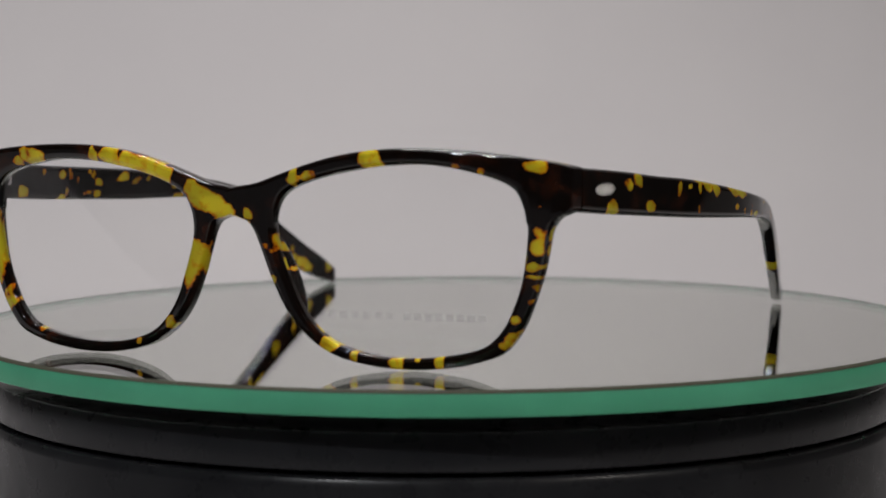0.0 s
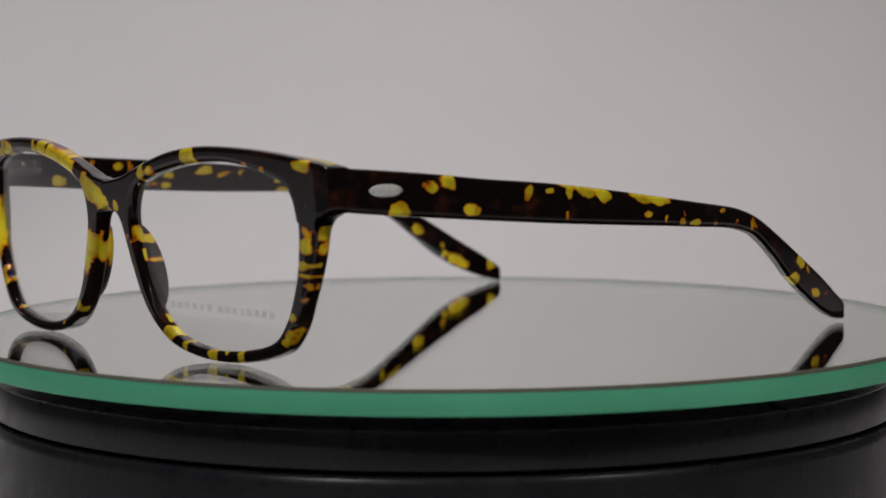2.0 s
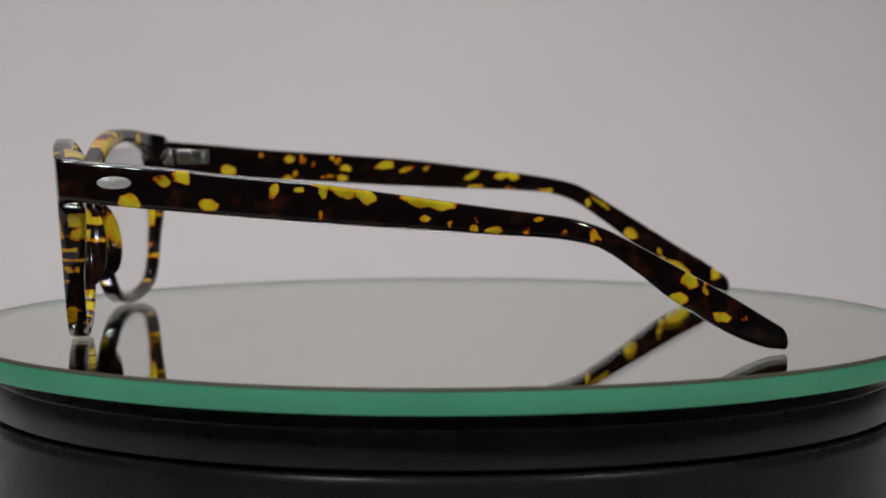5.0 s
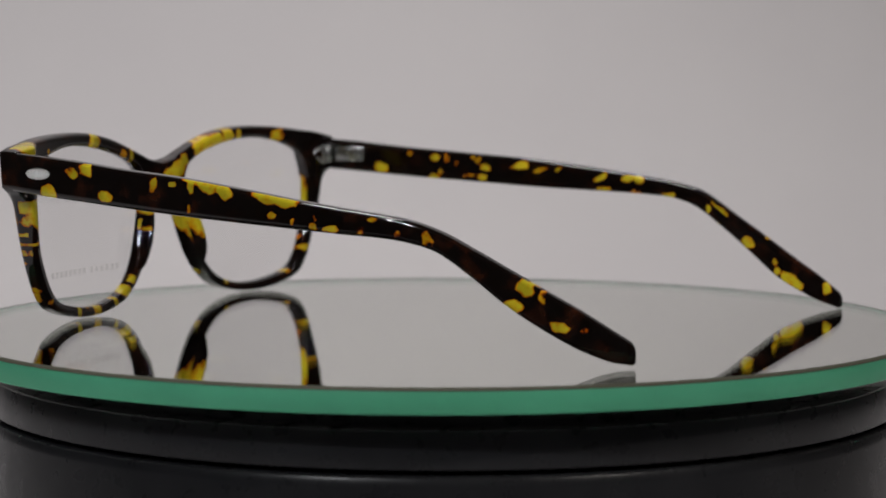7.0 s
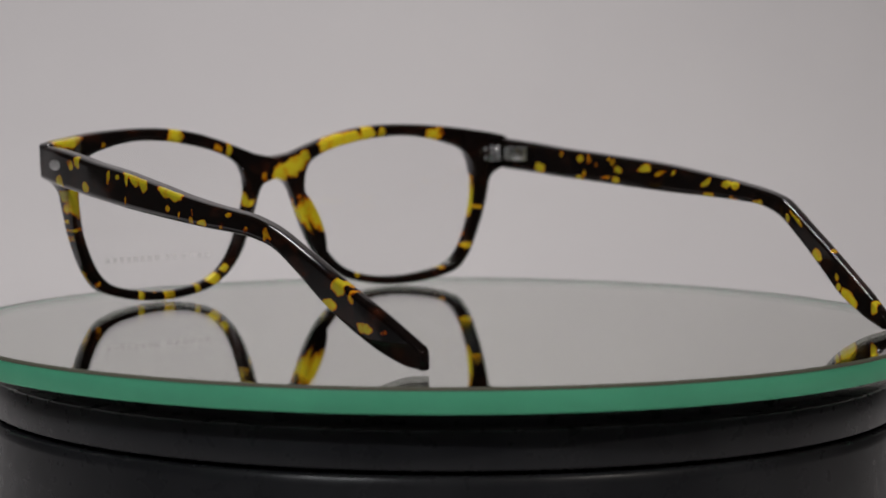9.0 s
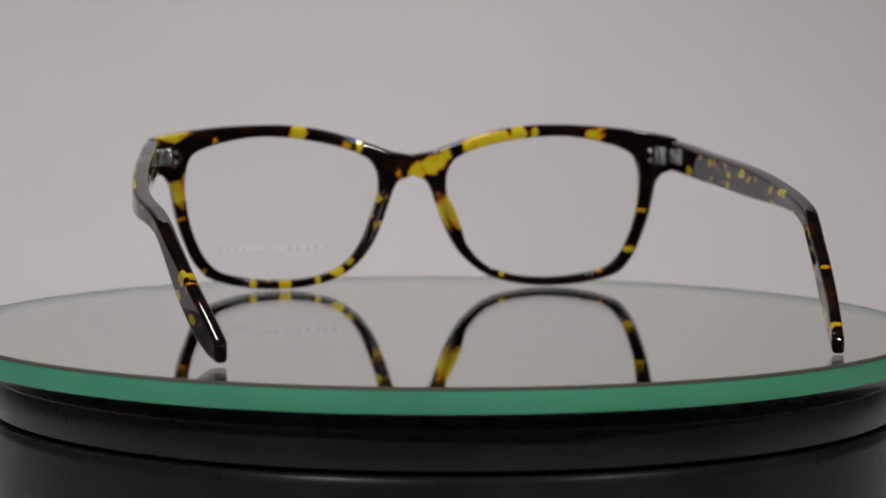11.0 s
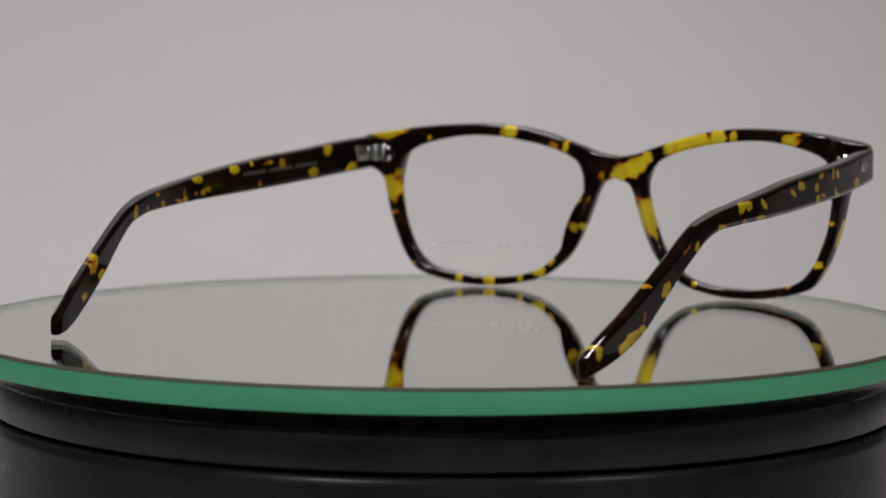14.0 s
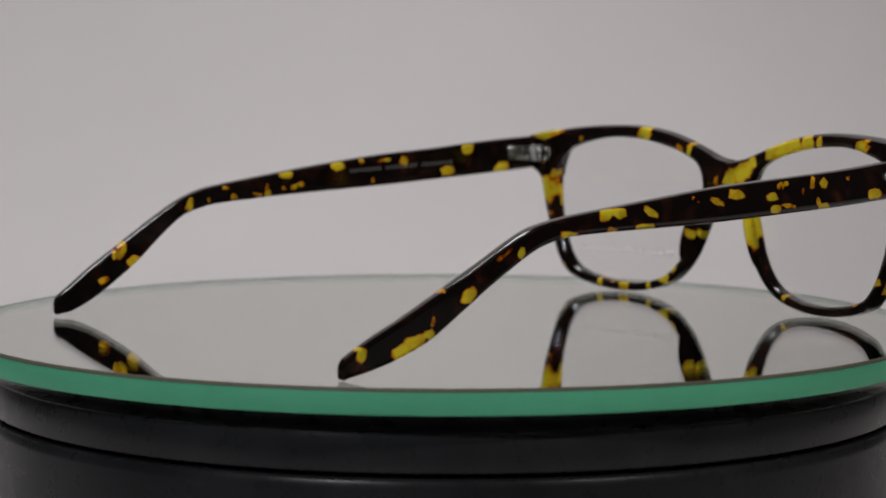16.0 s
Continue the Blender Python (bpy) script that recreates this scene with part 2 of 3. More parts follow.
def rim_curves():
    inner = spline([(59.0, 27.5), (58.2, 32.6), (56.2, 35.1), (52.0, 36.9), (45, 38.5), (38.5, 39.1), (30.5, 38.6), (21.8, 37.1), (15.3, 35.2), (11.3, 33.1),
                    (9.4, 30.0), (8.9, 26.2), (9.7, 22.3), (11.6, 17), (13.8, 11.8), (17.1, 7.4), (21.5, 4.6), (28.3, 2.9), (36.3, 2.6), (44.2, 3.5),
                    (50.3, 5.2), (54.0, 8.7), (56.5, 13.8), (58.1, 19.3)], True)
    outer = np.vstack([spline([(68.7, 34), (68.7, 38.3)])[:-1], spline([(68.6, 38.7), (66.2, 39.4), (60, 40.4), (54, 41.2), (47, 41.8), (39, 42.1), (31.2, 41.9), (23.2, 40.8),
                                                                        (16, 38.9), (9.5, 36.7), (5.1, 35.2), (0, 34.4)]),
                       spline([(0, 28.6), (2.8, 28.1), (4.5, 26.2), (6.1, 22), (7.9, 17.0), (10.6, 11.4), (14.3, 6.8), (20.2, 2.8), (28.5, 0.8), (37, 0.4), (45, 1.2), (51.2, 2.8),
                               (54.4, 4.5), (57.5, 8.6), (59.7, 13.7), (61.4, 19), (62.4, 24), (63.2, 27.4), (65.0, 29.6), (67.2, 30.5), (68.6, 30.6)])])
    return inner, outer


RIM_CENTRE = np.array([33.5, 22.0])


def reach(curve, angle):
    """How far the curve is from the rim's centre at that angle."""
    d = np.array([math.cos(angle), math.sin(angle)])
    a = curve - RIM_CENTRE
    b = np.roll(a, -1, axis=0)
    ca, cb = d[0] * a[:, 1] - d[1] * a[:, 0], d[0] * b[:, 1] - d[1] * b[:, 0]
    far = 0.0
    for k in np.where((ca <= 0) & (cb > 0) | (ca >= 0) & (cb < 0))[0]:
        t = ca[k] / (ca[k] - cb[k])
        p = a[k] + t * (b[k] - a[k])
        far = max(far, float(p @ d))
    return far


def front_mesh(flakes):
    inner, outer = rim_curves()
    steps, across, round_n, thick = 420, 10, 4, 4.1
    bm = bmesh.new()
    for side in (1, -1):
        loops = []
        for k in range(steps):
            a = 2 * math.pi * k / steps
            d = np.array([math.cos(a), math.sin(a)])
            p, q = RIM_CENTRE + d * reach(inner, a), RIM_CENTRE + d * reach(outer, a)
            seam = q[0] < 0.02
            if seam:
                q[0] = 0.0
            width = float(np.linalg.norm(q - p))
            r = min(1.2, width * 0.36) * (1 - 0.6 * ease(66.0, 68.5, q[0]))
            section = []

            def put(u, depth):
                x, z = p + (q - p) * (u / width)
                lift = max(ease(57.0, 62.5, x) * ease(10.0, 24.0, z), ease(60.5, 65.0, x) * ease(27.5, 30.5, z))
                yb = back_y(x, z) * (1 - lift) + (-71.4) * lift
                yf = back_y(x, z) - thick
                # the sides of the end pieces run on into the temples
                end = ease(64.0, 68.0, x)
                grow = 1 + 0.006 * (1 - depth) * (1 - end)
                x, z = x * grow - 0.7 * (1 - depth) * end, z * (1 + 0.006 * (1 - depth))
                section.append((side * x * MM, (yf + (yb - yf) * depth) * MM, z * MM))
            rd = r / thick
            for j in range(across + 1):
                u0, u1 = r, (width if seam else width - r)
                put(u0 + (u1 - u0) * j / across, 0.0)
            for j in range(1, round_n + 1):
                b = math.pi / 2 * j / round_n
                put(width if seam else width - r + r * math.sin(b), rd * (1 - math.cos(b)))
            for j in range(1, 4):
                put(width, rd + (1 - 2 * rd) * j / 4)
            for j in range(0, round_n + 1):
                b = math.pi / 2 * j / round_n
                put(width if seam else width - r + r * math.cos(b), 1 - rd + rd * math.sin(b))
            for j in range(1, across + 1):
                u0, u1 = r, (width if seam else width - r)
                put(u1 - (u1 - u0) * j / across, 1.0)
            for j in range(1, round_n + 1):
                b = math.pi / 2 * j / round_n
                put(r - r * math.sin(b), 1 - rd * (1 - math.cos(b)))
            for j in range(1, 4):
                put(0.0, 1 - rd - (1 - 2 * rd) * j / 4)
            for j in range(0, round_n):
                b = math.pi / 2 * j / round_n
                put(r - r * math.cos(b), rd - rd * math.sin(b))
            loops.append([bm.verts.new(c) for c in section])
        for k in range(steps):
            a, b = loops[k], loops[(k + 1) % steps]
            n = len(a)
            for j in range(n):
                quad = (a[j], a[(j + 1) % n], b[(j + 1) % n], b[j])
                if all(abs(v.co.x) < 1e-7 for v in quad):
                    continue
                bm.faces.new(quad if side > 0 else quad[::-1])
    bmesh.ops.remove_doubles(bm, verts=bm.verts, dist=0.00002)
    bmesh.ops.recalc_face_normals(bm, faces=bm.faces)
    return bm


def front_flakes():
    f = Flakes(3)
    # wearer's left rim
    f.add(61.8, 39.4, 4.4, 1.4, -4, 1.0, 1).add(61.3, 39.2, 2.0, 1.2, 0, 1.0, -1).add(51.3, 38.2, 0.6, 0.7, 0, 0.8).add(29.8, 40.4, 2.7, 2.4)
    f.add(17.1, 36.9, 1.3, 0.8, 20, 0.7).add(13.9, 36.5, 0.8, 2.0, 10, 0.92).add(3.9, 28.9, 0.9, 1.4, 0, 0.93)
    f.add(60.6, 24.3, 2.2, 3.4, -14, 1.0, 1).add(62.2, 27.0, 1.7, 1.5, 0, 1.0, 1).add(59.2, 28.0, 0.5, 2.4, 0, 0.85, 1).add(61.4, 31.8, 0.9, 0.5, 0, 0.8)
    f.add(60.7, 18.6, 2.0, 0.42, -10, 0.9).add(42.0, 2.0, 1.0, 1.5).add(33.6, 1.7, 1.7, 2.0).add(37.8, 2.7, 0.5, 0.5, 0, 0.75)
    f.add(25.0, 2.6, 0.7, 1.6, 0, 0.95).add(20.0, 5.3, 1.8, 2.0, 20).add(7.8, 23.1, 1.4, 0.6, -35, 0.95).add(9.3, 24.0, 0.5, 1.6, 0, 0.95)
    f.add(8.2, 16.3, 0.8, 1.3, -20).add(54.6, 5.6, 0.8, 0.6, 0, 0.72)
    f.add(62.6, 35.6, 0.5, 1.3, 0, 0.75, -1).add(45.9, 38.6, 1.3, 0.8, 0, 0.9, -1).add(14.0, 36.2, 1.3, 0.7, 20, 0.85, -1)
    f.add(10.2, 19.4, 1.0, 1.5, 0, 1.0, 1).add(58.7, 24.5, 0.6, 4.6, 0, 1.0, -1).add(61.8, 27.4, 1.2, 1.0, 0, 0.92, -1).add(61.3, 24.4, 1.6, 1.8, 0, 1.0, -1)
    f.add(60.8, 20.6, 1.6, 0.9, 0, 1.0, -2).add(61.2, 16.6, 1.0, 0.8, 0, 0.95, -2).add(60.2, 13.6, 0.8, 1.0, 0, 0.85, -2).add(58.4, 7.6, 1.2, 1.1, 0, 0.9, -2).add(56.8, 10.4, 0.9, 0.9, 0, 0.9, -1).add(55.9, 6.8, 1.1, 1.3, 0, 0.95, -1).add(17.2, 7.6, 1.4, 1.4, 0, 0.95, 1)
    # bridge
    f.add(-5.0, 31.9, 4.4, 2.3, -24).add(-8.6, 34.6, 1.7, 1.7).add(-1.0, 30.0, 2.0, 1.6)
    # wearer's right rim
    f.add(-9.2, 19.4, 2.5, 4.9, -20).add(-8.2, 22.4, 2.2, 2.0)
    f.add(-15.4, 36.9, 2.2, 2.3, -20).add(-18.6, 37.9, 2.6, 2.2, -16).add(-23.0, 38.9, 3.2, 1.9, -12).add(-27.6, 39.8, 2.6, 2.1, -6).add(-32.0, 40.1, 1.0, 1.9, 15)
    f.add(-48.0, 39.6, 2.8, 2.0, 0, 0.93).add(-59.3, 20.1, 1.0, 0.5, 0, 0.82, 1).add(-56.1, 9.9, 1.5, 0.75, -12, 0.86).add(-48.7, 4.2, 1.0, 0.5, -10, 0.8)
    f.add(-22.9, 3.5, 0.7, 0.6, 0, 0.8).add(-59.9, 20.0, 2.4, 6.8, -7, 1.0, -2).add(-57.4, 9.8, 1.5, 2.6, -18, 0.93, -2).add(-15.0, 7.4, 1.2, 1.4, 0, 0.85, -1)
    f.add(-51.8, 38.5, 1.4, 0.9, 0, 0.9, -1)
    return f


def temple_outline(root, side):
    """Along the temple: y, top, bottom and outer x, from the joint to the tip. The right one is bent less out and kinks further back."""
    if side > 0:
        run = [(root, 38.8, 30.6, 69.3), (-61, 38.1, 29.7, 70.5), (-50, 37.1, 28.8, 71.4), (-40, 36.0, 28.0, 72.2), (-24, 34.6, 26.8, 73.3), (-8, 32.6, 25.8, 74.0),
               (4, 30.9, 25.1, 74.2), (14, 29.5, 24.4, 73.5), (21.5, 28.5, 23.9, 72.3), (27.5, 27.5, 23.1, 71.1), (33.7, 25.5, 21.2, 69.8), (40.2, 22.2, 16.8, 68.3),
               (46.7, 18.6, 11.6, 66.6), (53.4, 14.8, 7.2, 64.8), (60.3, 10.9, 3.4, 62.8), (66.2, 7.2, 1.15, 61.0), (69.4, 5.2, 0.75, 60.1)]
    else:
        run = [(root, 38.3, 30.4, 69.3), (-61, 37.4, 29.6, 70.2), (-48, 36.2, 28.65, 70.8), (-32, 35.1, 27.75, 71.1), (-12, 33.65, 26.65, 70.9), (3.5, 31.9, 26.1, 70.6),
               (14.5, 30.5, 25.75, 69.9), (20.5, 29.7, 25.45, 69.3), (25.5, 28.95, 25.0, 68.7), (30.5, 27.9, 23.7, 68.2), (34, 26.8, 22.0, 67.8), (38, 24.6, 19.3, 67.1),
               (43, 21.4, 15.7, 66.2), (48.7, 17.9, 11.2, 65.2), (54.3, 14.4, 6.9, 64.1), (59.8, 11.0, 4.0, 62.9), (65.4, 7.7, 1.8, 61.5), (70.2, 4.4, 0.45, 60.3)]
    return spline(run, False, 28)


def temple_mesh(root, side):
    rows = temple_outline(root, side)
    bm, loops, n_round = bmesh.new(), [], 4
    tips = [(rows[-1], 0.0)] + [(rows[-1], k / 6) for k in range(1, 7)]
    stations = [(r, 0.0) for r in rows[:-1]] + tips
    for (y, top, bottom, x), cap in stations:
        shrink = math.sqrt(max(0.0, 1 - cap * cap)) if cap else 1.0
        # the arm thins towards its tip
        thick = 3.7 - 1.1 * ease(12.0, 64.0, y)
        y = y + 1.5 * cap
        mid, hz, hx = (top + bottom) / 2 - 0.9 * cap, (top - bottom) / 2 * max(shrink, 0.05), thick / 2 * max(shrink, 0.05)
        r = min(1.0, hz * 0.6, hx * 0.6)
        loop = []
        # rounded rectangle, eight short steps on each long side
        corners = [(hx - r, hz - r, 0), (-(hx - r), hz - r, 90), (-(hx - r), -(hz - r), 180), (hx - r, -(hz - r), 270)]
        for i, (cx, cz, start) in enumerate(corners):
            for j in range(n_round + 1):
                b = radians(start + 90 * j / n_round)
                loop.append((cx + r * math.cos(b), cz + r * math.sin(b)))
            nx, nz, ns = corners[(i + 1) % 4]
            bx, bz = cx + r * math.cos(radians(start + 90)), cz + r * math.sin(radians(start + 90))
            ex, ez = nx + r * math.cos(radians(ns)), nz + r * math.sin(radians(ns))
            many = 16 if i % 2 else 6
            for j in range(1, many):
                loop.append((bx + (ex - bx) * j / many, bz + (ez - bz) * j / many))
        loops.append([bm.verts.new(((x - thick / 2 + dx) * MM, y * MM, (mid + dz) * MM)) for dx, dz in loop])
    for a, b in zip(loops, loops[1:]):
        n = len(a)
        for j in range(n):
            bm.faces.new((a[j], a[(j + 1) % n], b[(j + 1) % n], b[j]))
    bm.faces.new([bm.verts.new(v.co) for v in loops[0]])
    bm.faces.new(loops[-1][::-1])
    bmesh.ops.recalc_face_normals(bm, faces=bm.faces)
    return bm


def left_temple_flakes():
    f = Flakes(5, 0.92)
    f.add(-58.9, 30.6, 2.6, 1.6).add(-52.6, 35.0, 2.4, 1.1, -25, 0.95, 1).add(-48.6, 35.8, 2.0, 2.1, 20).add(-43.2, 30.0, 2.3, 1.4)
    f.add(-30.6, 33.0, 1.3, 1.9, -20, 0.98).add(-25.8, 33.2, 1.2, 0.6).add(-20, 34.5, 3.6, 1.2, 0, 1.0, 1).add(-17.2, 33.8, 3.4, 1.8, -18, 1.0, 1).add(-12.8, 32.3, 2.6, 1.7, -25, 1.0, 1)
    f.add(-21, 33.0, 0.9, 1.5, 0, 1.0, 1).add(-2.4, 31.4, 4.0, 1.7, -8, 1.0, 1).add(2.4, 30.7, 3.4, 1.7, -6, 1.0, 1)
    f.add(3.6, 30.2, 2.5, 1.2, -8, 1.0, -1).add(-11.4, 32.0, 2.3, 1.4, 10, 1.0, -1).add(-18.1, 33.2, 0.9, 1.0, 0, 0.92, -1).add(-23.4, 33.2, 1.2, 0.7, 0, 0.86, -1)
    f.add(1.2, 27.1, 0.9, 0.7, 0, 0.78, -1).add(-23.6, 28.6, 0.5, 0.6, 0, 0.7, -1).add(45.9, 21.4, 1.3, 1.4, 0, 0.8, -1)
    f.add(-0.9, 27.8, 1.1, 0.7, 0, 0.85).add(-21.5, 28.5, 0.5, 1.2, 0, 0.7)
    f.add(4, 26.6, 0.6, 0.9, 0, 0.75).add(8.4, 25.8, 0.9, 0.9, 0, 0.95).add(12.4, 25.5, 2.0, 0.6, 0, 0.78).add(8.9, 27.4, 0.4, 0.9, 0, 0.7).add(18.6, 25.3, 0.9, 0.9, 0, 0.78).add(21, 27.6, 1.1, 0.5, 0, 0.8)
    f.add(26, 24.7, 0.7, 0.7, 0, 0.75).add(32, 23.8, 1.0, 2.0, 20, 0.75).add(51, 15, 2.0, 2.0, 0, 1.0, 1).add(52, 14.4, 1.6, 2.2, 0, 0.9, -1).add(48.4, 11.6, 2.4, 1.6, 10).add(54, 13.4, 1.0, 1.3, 0, 0.9)
    f.add(57.2, 7.6, 2.0, 1.2, -25, 0.85).add(62, 7.0, 0.8, 0.8, 0, 0.7)
    return f


def right_temple_flakes():
    f = Flakes(8, 0.95)
    f.add(65.4, 5.0, 1.3, 1.9, 15).add(57.4, 5.2, 2.6, 1.8, -30).add(55.0, 6.8, 2.4, 1.7, -30).add(52.3, 8.0, 1.2, 1.0).add(51.6, 10.4, 0.6, 1.0, 0, 0.75)
    f.add(44.4, 14.8, 1.8, 1.5, -40).add(33.6, 22.6, 0.7, 1.2).add(37.0, 22.4, 3.2, 0.5, -35, 0.8).add(49.6, 16.2, 0.8, 0.7, 0, 0.72)
    f.add(23.0, 25.4, 2.4, 0.9, 5).add(14.6, 29.4, 1.6, 1.5).add(11.5, 29.4, 2.4, 1.0).add(13.5, 26.2, 1.8, 0.7, 0, 0.85)
    f.add(4.2, 29.4, 2.2, 0.9, 25).add(4.9, 26.3, 2.6, 0.8).add(-7.5, 31.4, 1.4, 0.5, 30, 0.7).add(-12.8, 30.9, 2.2, 0.7, 18, 0.9).add(-18.4, 32.0, 2.6, 1.1, 8)
    f.add(-28.4, 31.3, 1.8, 1.0).add(-30.4, 33.2, 1.0, 0.9, 30, 0.95).add(-31.7, 33.8, 0.7, 0.6, 0, 0.75).add(-29.2, 28.8, 1.3, 1.1).add(-32.8, 29.3, 2.4, 0.5, 8, 0.75)
    f.add(-36.5, 32.2, 1.0, 0.9, 0, 0.72).add(-39.4, 33.6, 0.8, 1.4, 0, 0.85).add(-42.7, 33.8, 1.5, 1.5).add(-43.2, 28.6, 1.6, 0.9).add(-41.2, 29.9, 0.7, 1.0, 0, 0.75)
    f.add(-50, 34.8, 0.9, 0.7, 0, 0.75).add(-58, 31.0, 2.4, 1.4)
    return f


def rivet_bm():
    """A small oval metal inlay with a domed, knurled face, in the y-z plane facing +x."""
    bm = bmesh.new()
    nu, nv = 72, 28
    grid = []
    for i in range(nu + 1):
        y = -3.4 + 6.8 * i / nu
        half = 1.2 * max(0.02, 1 - (abs(y) / 3.4) ** 2.4) ** 0.5
        row = []
        for j in range(nv + 1):
            s = -1 + 2 * j / nv
            knurl = 0.26 * math.cos((y + s * half) * 8.4) * math.cos((y - s * half) * 8.4) * (1 - s * s)
            row.append(bm.verts.new(((0.18 * (1 - s * s) * (1 - (y / 3.4) ** 2) + knurl) * MM, y * MM, s * half * MM)))
        grid.append(row)
    for i in range(nu):
        for j in range(nv):
            bm.faces.new((grid[i][j], grid[i + 1][j], grid[i + 1][j + 1], grid[i][j + 1]))
    out = bmesh.ops.extrude_edge_only(bm, edges=[e for e in bm.edges if e.is_boundary])
    for g in out["geom"]:
        if isinstance(g, bmesh.types.BMVert):
            g.co.x -= 0.4 * MM
    bmesh.ops.recalc_face_normals(bm, faces=bm.faces)
    return bm


def disc_bm(bm, radius, height, m, seg=20):
    bmesh.ops.create_cone(bm, cap_ends=True, segments=seg, radius1=radius, radius2=radius * 0.92, depth=height, matrix=m)
    return bm


def lens_mesh():
    """A bowed slab of clear plastic that sits in the rim's groove."""
    inner, _ = rim_curves()
    bm = bmesh.new()
    n, rings = 120, 10
    rims = []
    for outward, depth in ((-1, -2.9), (1, -1.3)):
        def spot(x, z):
            return bm.verts.new((x * MM, (back_y(x, z) + depth) * MM, z * MM))
        rows = []
        for k in range(1, rings + 1):
            reaches = [RIM_CENTRE + np.array([math.cos(2 * math.pi * i / n), math.sin(2 * math.pi * i / n)]) * (reach(inner, 2 * math.pi * i / n) + 0.3) * k / rings for i in range(n)]
            rows.append([spot(float(p[0]), float(p[1])) for p in reaches])
        c = spot(*RIM_CENTRE)
        faces = [bm.faces.new((c, rows[0][i], rows[0][(i + 1) % n])) for i in range(n)]
        for a, b in zip(rows, rows[1:]):
            faces += [bm.faces.new((a[i], b[i], b[(i + 1) % n], a[(i + 1) % n])) for i in range(n)]
        for f in faces:
            f.normal_update()
            if f.normal.y * outward < 0:
                f.normal_flip()
        rims.append(rows[-1])
    a, b = [[bm.verts.new(v.co) for v in row] for row in rims]
    for i in range(n):
        f = bm.faces.new((a[i], b[i], b[(i + 1) % n], a[(i + 1) % n]))
        f.normal_update()
        mid = f.calc_center_median()
        if f.normal.x * (mid.x - RIM_CENTRE[0] * MM) + f.normal.z * (mid.z - RIM_CENTRE[1] * MM) < 0:
            f.normal_flip()
    return bm


def mirror_bm(bm):
    for v in bm.verts:
        v.co.x = -v.co.x
    bmesh.ops.reverse_faces(bm, faces=bm.faces)
    return bm


def nose_pad_bm():
    """The acetate pad that swells backwards from the nose side of a rim."""
    bm = bmesh.new()
    bmesh.ops.create_uvsphere(bm, u_segments=36, v_segments=20, radius=1.0)
    for v in bm.verts:
        x, y, z = v.co
        zz = 17.5 + 8.5 * z
        xx = 10.4 + (17.5 - zz) * 0.36 + max(0, 12 - zz) ** 2 * 0.03
        v.co = Vector(((xx - 0.3 + 1.3 * x + 0.9 * max(y, 0)) * MM, (back_y(xx, zz) - 0.6 + (3.4 * y if y > 0 else 0.8 * y)) * MM, zz * MM))
    return bm


OFFSET = Vector((0.0009, 0, 0))
STANCE = pose(0, 0, 0, 0, 0, 1.9) @ pose(-0.0026, 0, 0)


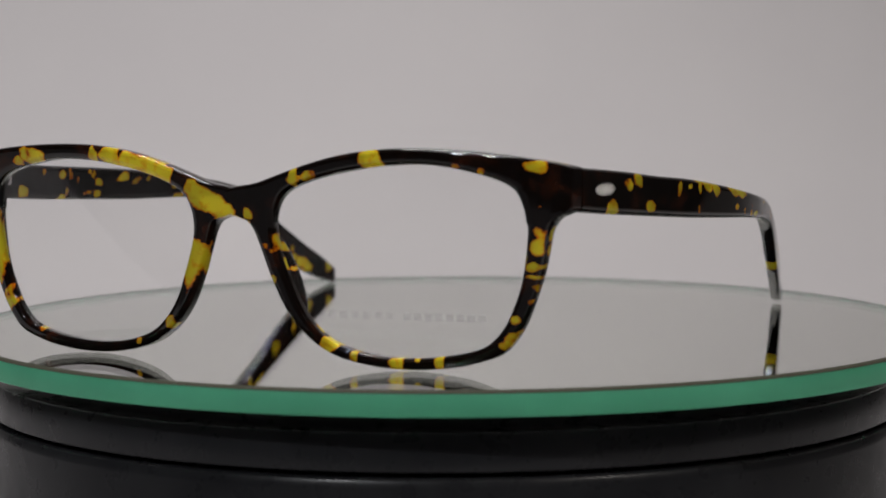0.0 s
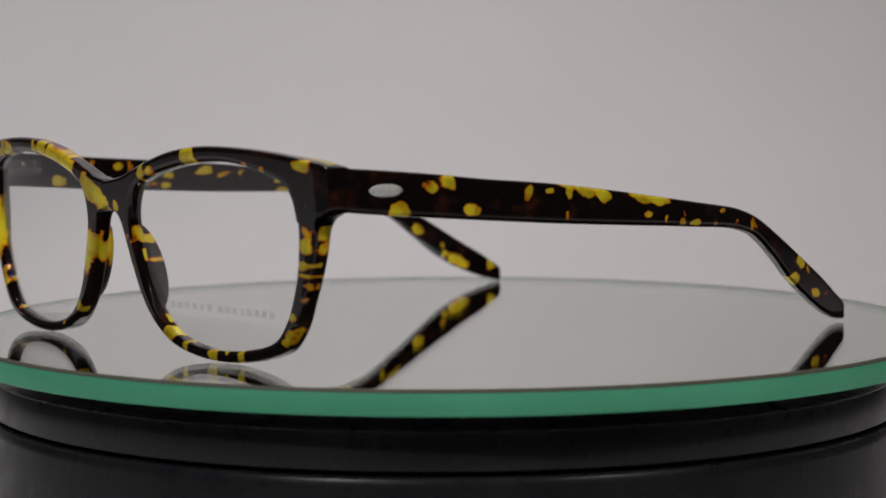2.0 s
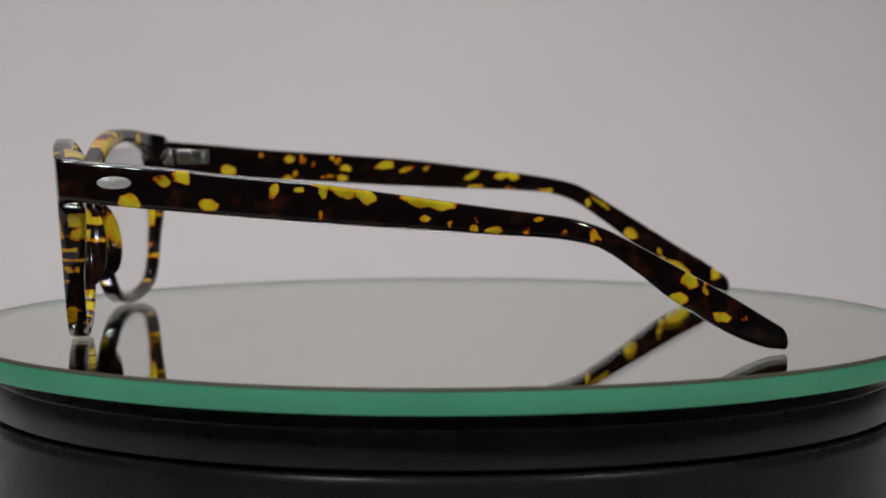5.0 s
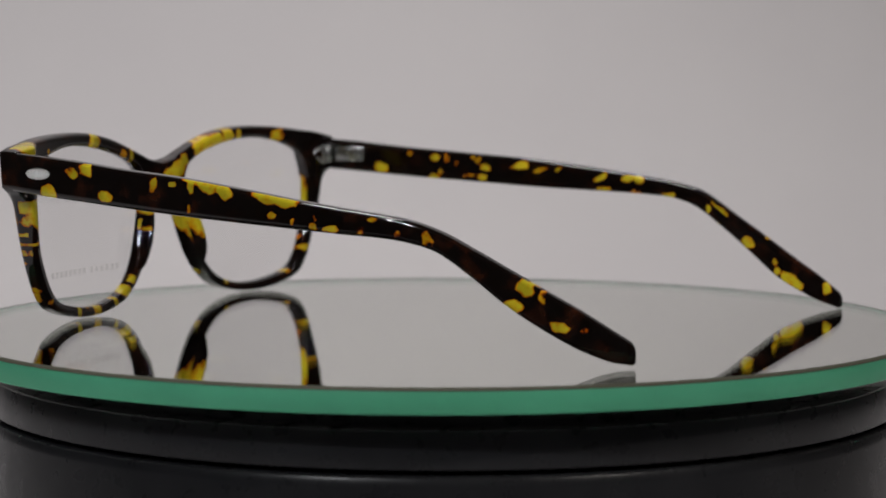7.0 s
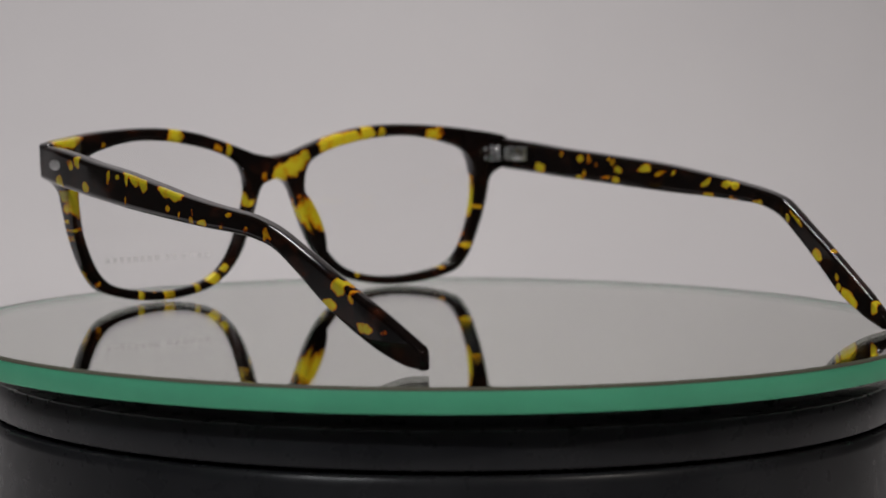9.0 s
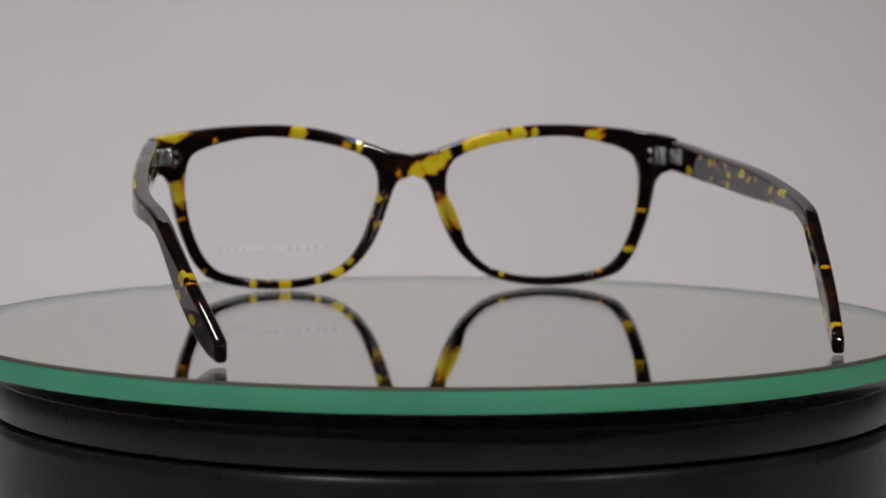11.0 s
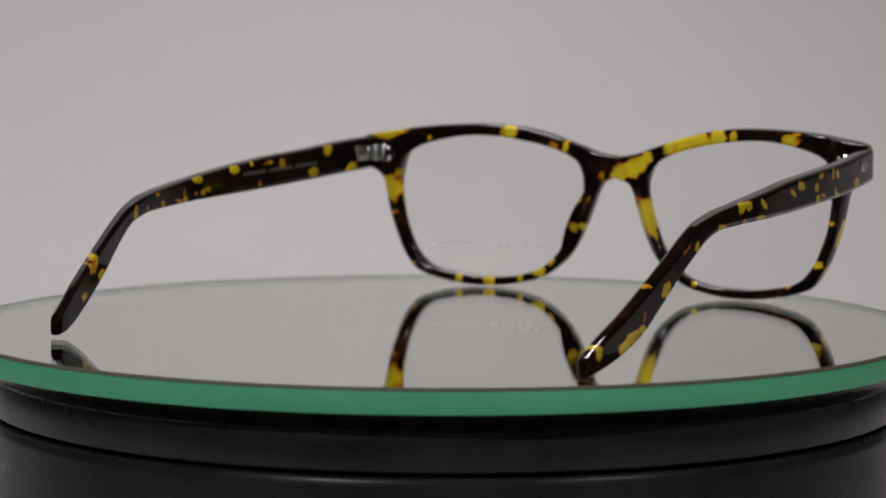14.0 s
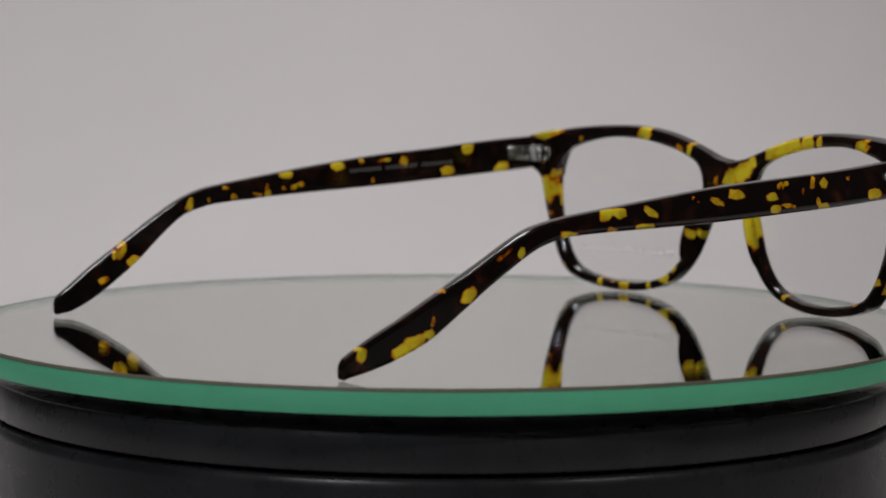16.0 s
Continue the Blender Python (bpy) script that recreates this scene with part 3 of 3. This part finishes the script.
def eyeglasses():
    g = new("eyeglasses")
    tagged(g, "yellow and black tortoiseshell acetate eyeglasses standing open on mirror", "eyeglasses")
    ff = front_flakes()
    front = part("front_frame", front_mesh(ff), ACETATE, g, "glossy tortoiseshell rim front with keyhole-soft bridge")
    front.location = OFFSET
    paint(front.data, lambda x, y, z: ff.value(x * 1000, z * 1000, y * 1000 - back_y(x * 1000, z * 1000) + 2.05))
    for side in (1, -1):
        bm = nose_pad_bm()
        pad = part("nose_pad", bm if side > 0 else mirror_bm(bm), ACETATE, front, "tortoiseshell acetate nose pad")
        paint(pad.data, lambda x, y, z: ff.value(x * 840, z * 1000))
        bm = lens_mesh()
        lens = part("lens", bm if side > 0 else mirror_bm(bm), LENS, g, "clear demo lens")
        lens.location = OFFSET
        lens.visible_shadow = False
        if side > 0:
            for x0, count, pitch in ((20.4, 6, 2.35), (35.6, 8, 2.08)):
                for k in range(count):
                    x, z = x0 + pitch * k, 10.6
                    slope = math.degrees(math.atan(0.0042 * x))
                    bar = box(bmesh.new(), (1.5 * MM, 0.02 * MM, 1.35 * MM), pose(x * MM, (back_y(x, z) - 2.95) * MM, z * MM, 0, 0, slope))
                    part("printed_bar", bar, PRINT, lens, "", False)
        # temple
        fl = left_temple_flakes() if side > 0 else right_temple_flakes()
        bm = temple_mesh(-70.3 if side > 0 else -72.2, side)
        temple = part("temple", bm if side > 0 else mirror_bm(bm), ACETATE, g, "tortoiseshell temple arm with down-curved tip")
        shift = 0.0 if side > 0 else 2.4
        rows = np.array(temple_outline(-71.6, side))

        def grown(x, y, z):
            # laid-on outer sheet with the big flakes; the planed top edge shows little of them
            y, z = y * 1000, z * 1000
            outer, top = np.interp(y, rows[:, 0], rows[:, 3]), np.interp(y, rows[:, 0], rows[:, 1])
            depth = abs(x) * 1000 - outer + 0.9
            v = fl.value(y - shift, z, depth)
            return v * 0.55 if depth < 0 and z > top - 0.25 and y < 20 else v

        paint(temple.data, grown)
        inlay = rivet_bm()
        for v in inlay.verts:
            v.co = Vector((v.co.x + (70.46 + 0.125 * v.co.y * 1000) * MM, v.co.y - 62.3 * MM, v.co.z + 34.5 * MM))
        part("inlay", inlay if side > 0 else mirror_bm(inlay), BRUSHED, temple, "knurled silver oval inlay")
        # hinge on the temple's inner face
        leaf = box(bmesh.new(), (0.8 * MM, 8.4 * MM, 3.7 * MM), pose(66.1 * MM, -65.0 * MM, 34.3 * MM, 0, 0, -6), 0.25 * MM)
        leaf = part("hinge_leaf", leaf if side > 0 else mirror_bm(leaf), STEEL, temple, "steel hinge leaf")
        for y in (-65.4, -62.4):
            for z in (33.6, 35.2):
                pin = disc_bm(bmesh.new(), 0.5 * MM, 0.5 * MM, pose((65.7 + 0.105 * (y + 65)) * MM, y * MM, z * MM, 0, 90, 0))
                part("screw", pin if side > 0 else mirror_bm(pin), STEEL, leaf)
        plate = disc_bm(bmesh.new(), 2.5 * MM, 0.9 * MM, pose(62.5 * MM, -71.9 * MM, 34.3 * MM, 0, 0, 20) @ pose(0, 0, 0, 90, 0, 0), 28)
        box(plate, (2.6 * MM, 0.9 * MM, 3.4 * MM), pose(64.2 * MM, -71.2 * MM, 34.3 * MM, 0, 0, 20), 0.2 * MM)
        plate = part("hinge_plate", plate if side > 0 else mirror_bm(plate), STEEL, front, "steel hinge plate")
        for x, z in ((61.4, 33.1), (61.4, 35.5), (62.9, 34.3)):
            stud = disc_bm(bmesh.new(), 0.6 * MM, 0.7 * MM, pose(x * MM, (-71.35 + 0.36 * (x - 62.5)) * MM, z * MM, 0, 0, 20) @ pose(0, 0, 0, 90, 0, 0))
            part("stud", stud if side > 0 else mirror_bm(stud), STEEL, plate)
        for k in range(5):
            barrel = disc_bm(bmesh.new(), (1.25 if k % 2 else 1.1) * MM, 0.72 * MM, pose(64.6 * MM, -70.7 * MM, (32.5 + k * 0.9) * MM), 24)
            part("barrel", barrel if side > 0 else mirror_bm(barrel), STEEL, plate)
        if side > 0:
            for k in range(26):
                if k % 9 != 8:
                    y = -44 + k * 1.15
                    x = float(np.interp(y, [-50, -40, -24, -8], [71.4, 72.2, 73.3, 74.0])) - 3.72
                    bar = box(bmesh.new(), (0.03 * MM, 0.8 * MM, 0.9 * MM), pose(x * MM, y * MM, (32.4 - 0.06 * (y + 44)) * MM, 0, 0, -3))
                    part("printed_bar", bar, TEMPLE_PRINT, temple, "", False)
        # each arm is hung from its hinge; the right one stands a little further in
        opened = STANCE.inverted()
        if side < 0:
            flip = Matrix.Diagonal((-1, 1, 1, 1))
            hinge = Vector((-65.0 * MM, -71.6 * MM, 0))
            opened = Matrix.Translation(hinge) @ pose(0.0009, 0.0020, 0, 0, 0, -1.4) @ Matrix.Translation(-hinge) @ flip @ opened @ flip
        temple.matrix_basis = opened
    return g


room()
backdrop()
studio_table()
TURNTABLE = turntable()
GLASSES = eyeglasses()

# ---------------------------------------------------------------- the turn

TURN = [(0.0, -27.17), (0.5, -33.75), (1.0, -40.25), (1.5, -46.85), (2.0, -53.38), (2.5, -59.90), (3.0, -66.42), (3.5, -72.85), (4.0, -79.34), (4.2, -81.95),
        (5.25, -95.8), (6.3, -109.66), (7.0, -118.71), (7.5, -125.12), (8.0, -131.57), (8.5, -138.13), (8.7, -140.77), (9.75, -154.7), (10.8, -168.65),
        (11.5, -177.79), (12.0, -184.27), (12.5, -190.77), (13.0, -197.24), (13.5, -203.64), (14.0, -210.05), (14.5, -216.48), (15.0, -223.04), (15.5, -229.61), (16.0, -236.31)]
LEAN = pose(0, 0, 0, 0.109, -0.209, 0)


def motions():
    walk(TURNTABLE, [(t, pose(0, 0, 0, 0, 0, a) @ LEAN) for t, a in TURN])
    walk(GLASSES, [(t, pose(0, 0, 0, 0, 0, a) @ LEAN @ pose(-0.0046, 0, -0.0001) @ STANCE) for t, a in TURN])


motions()
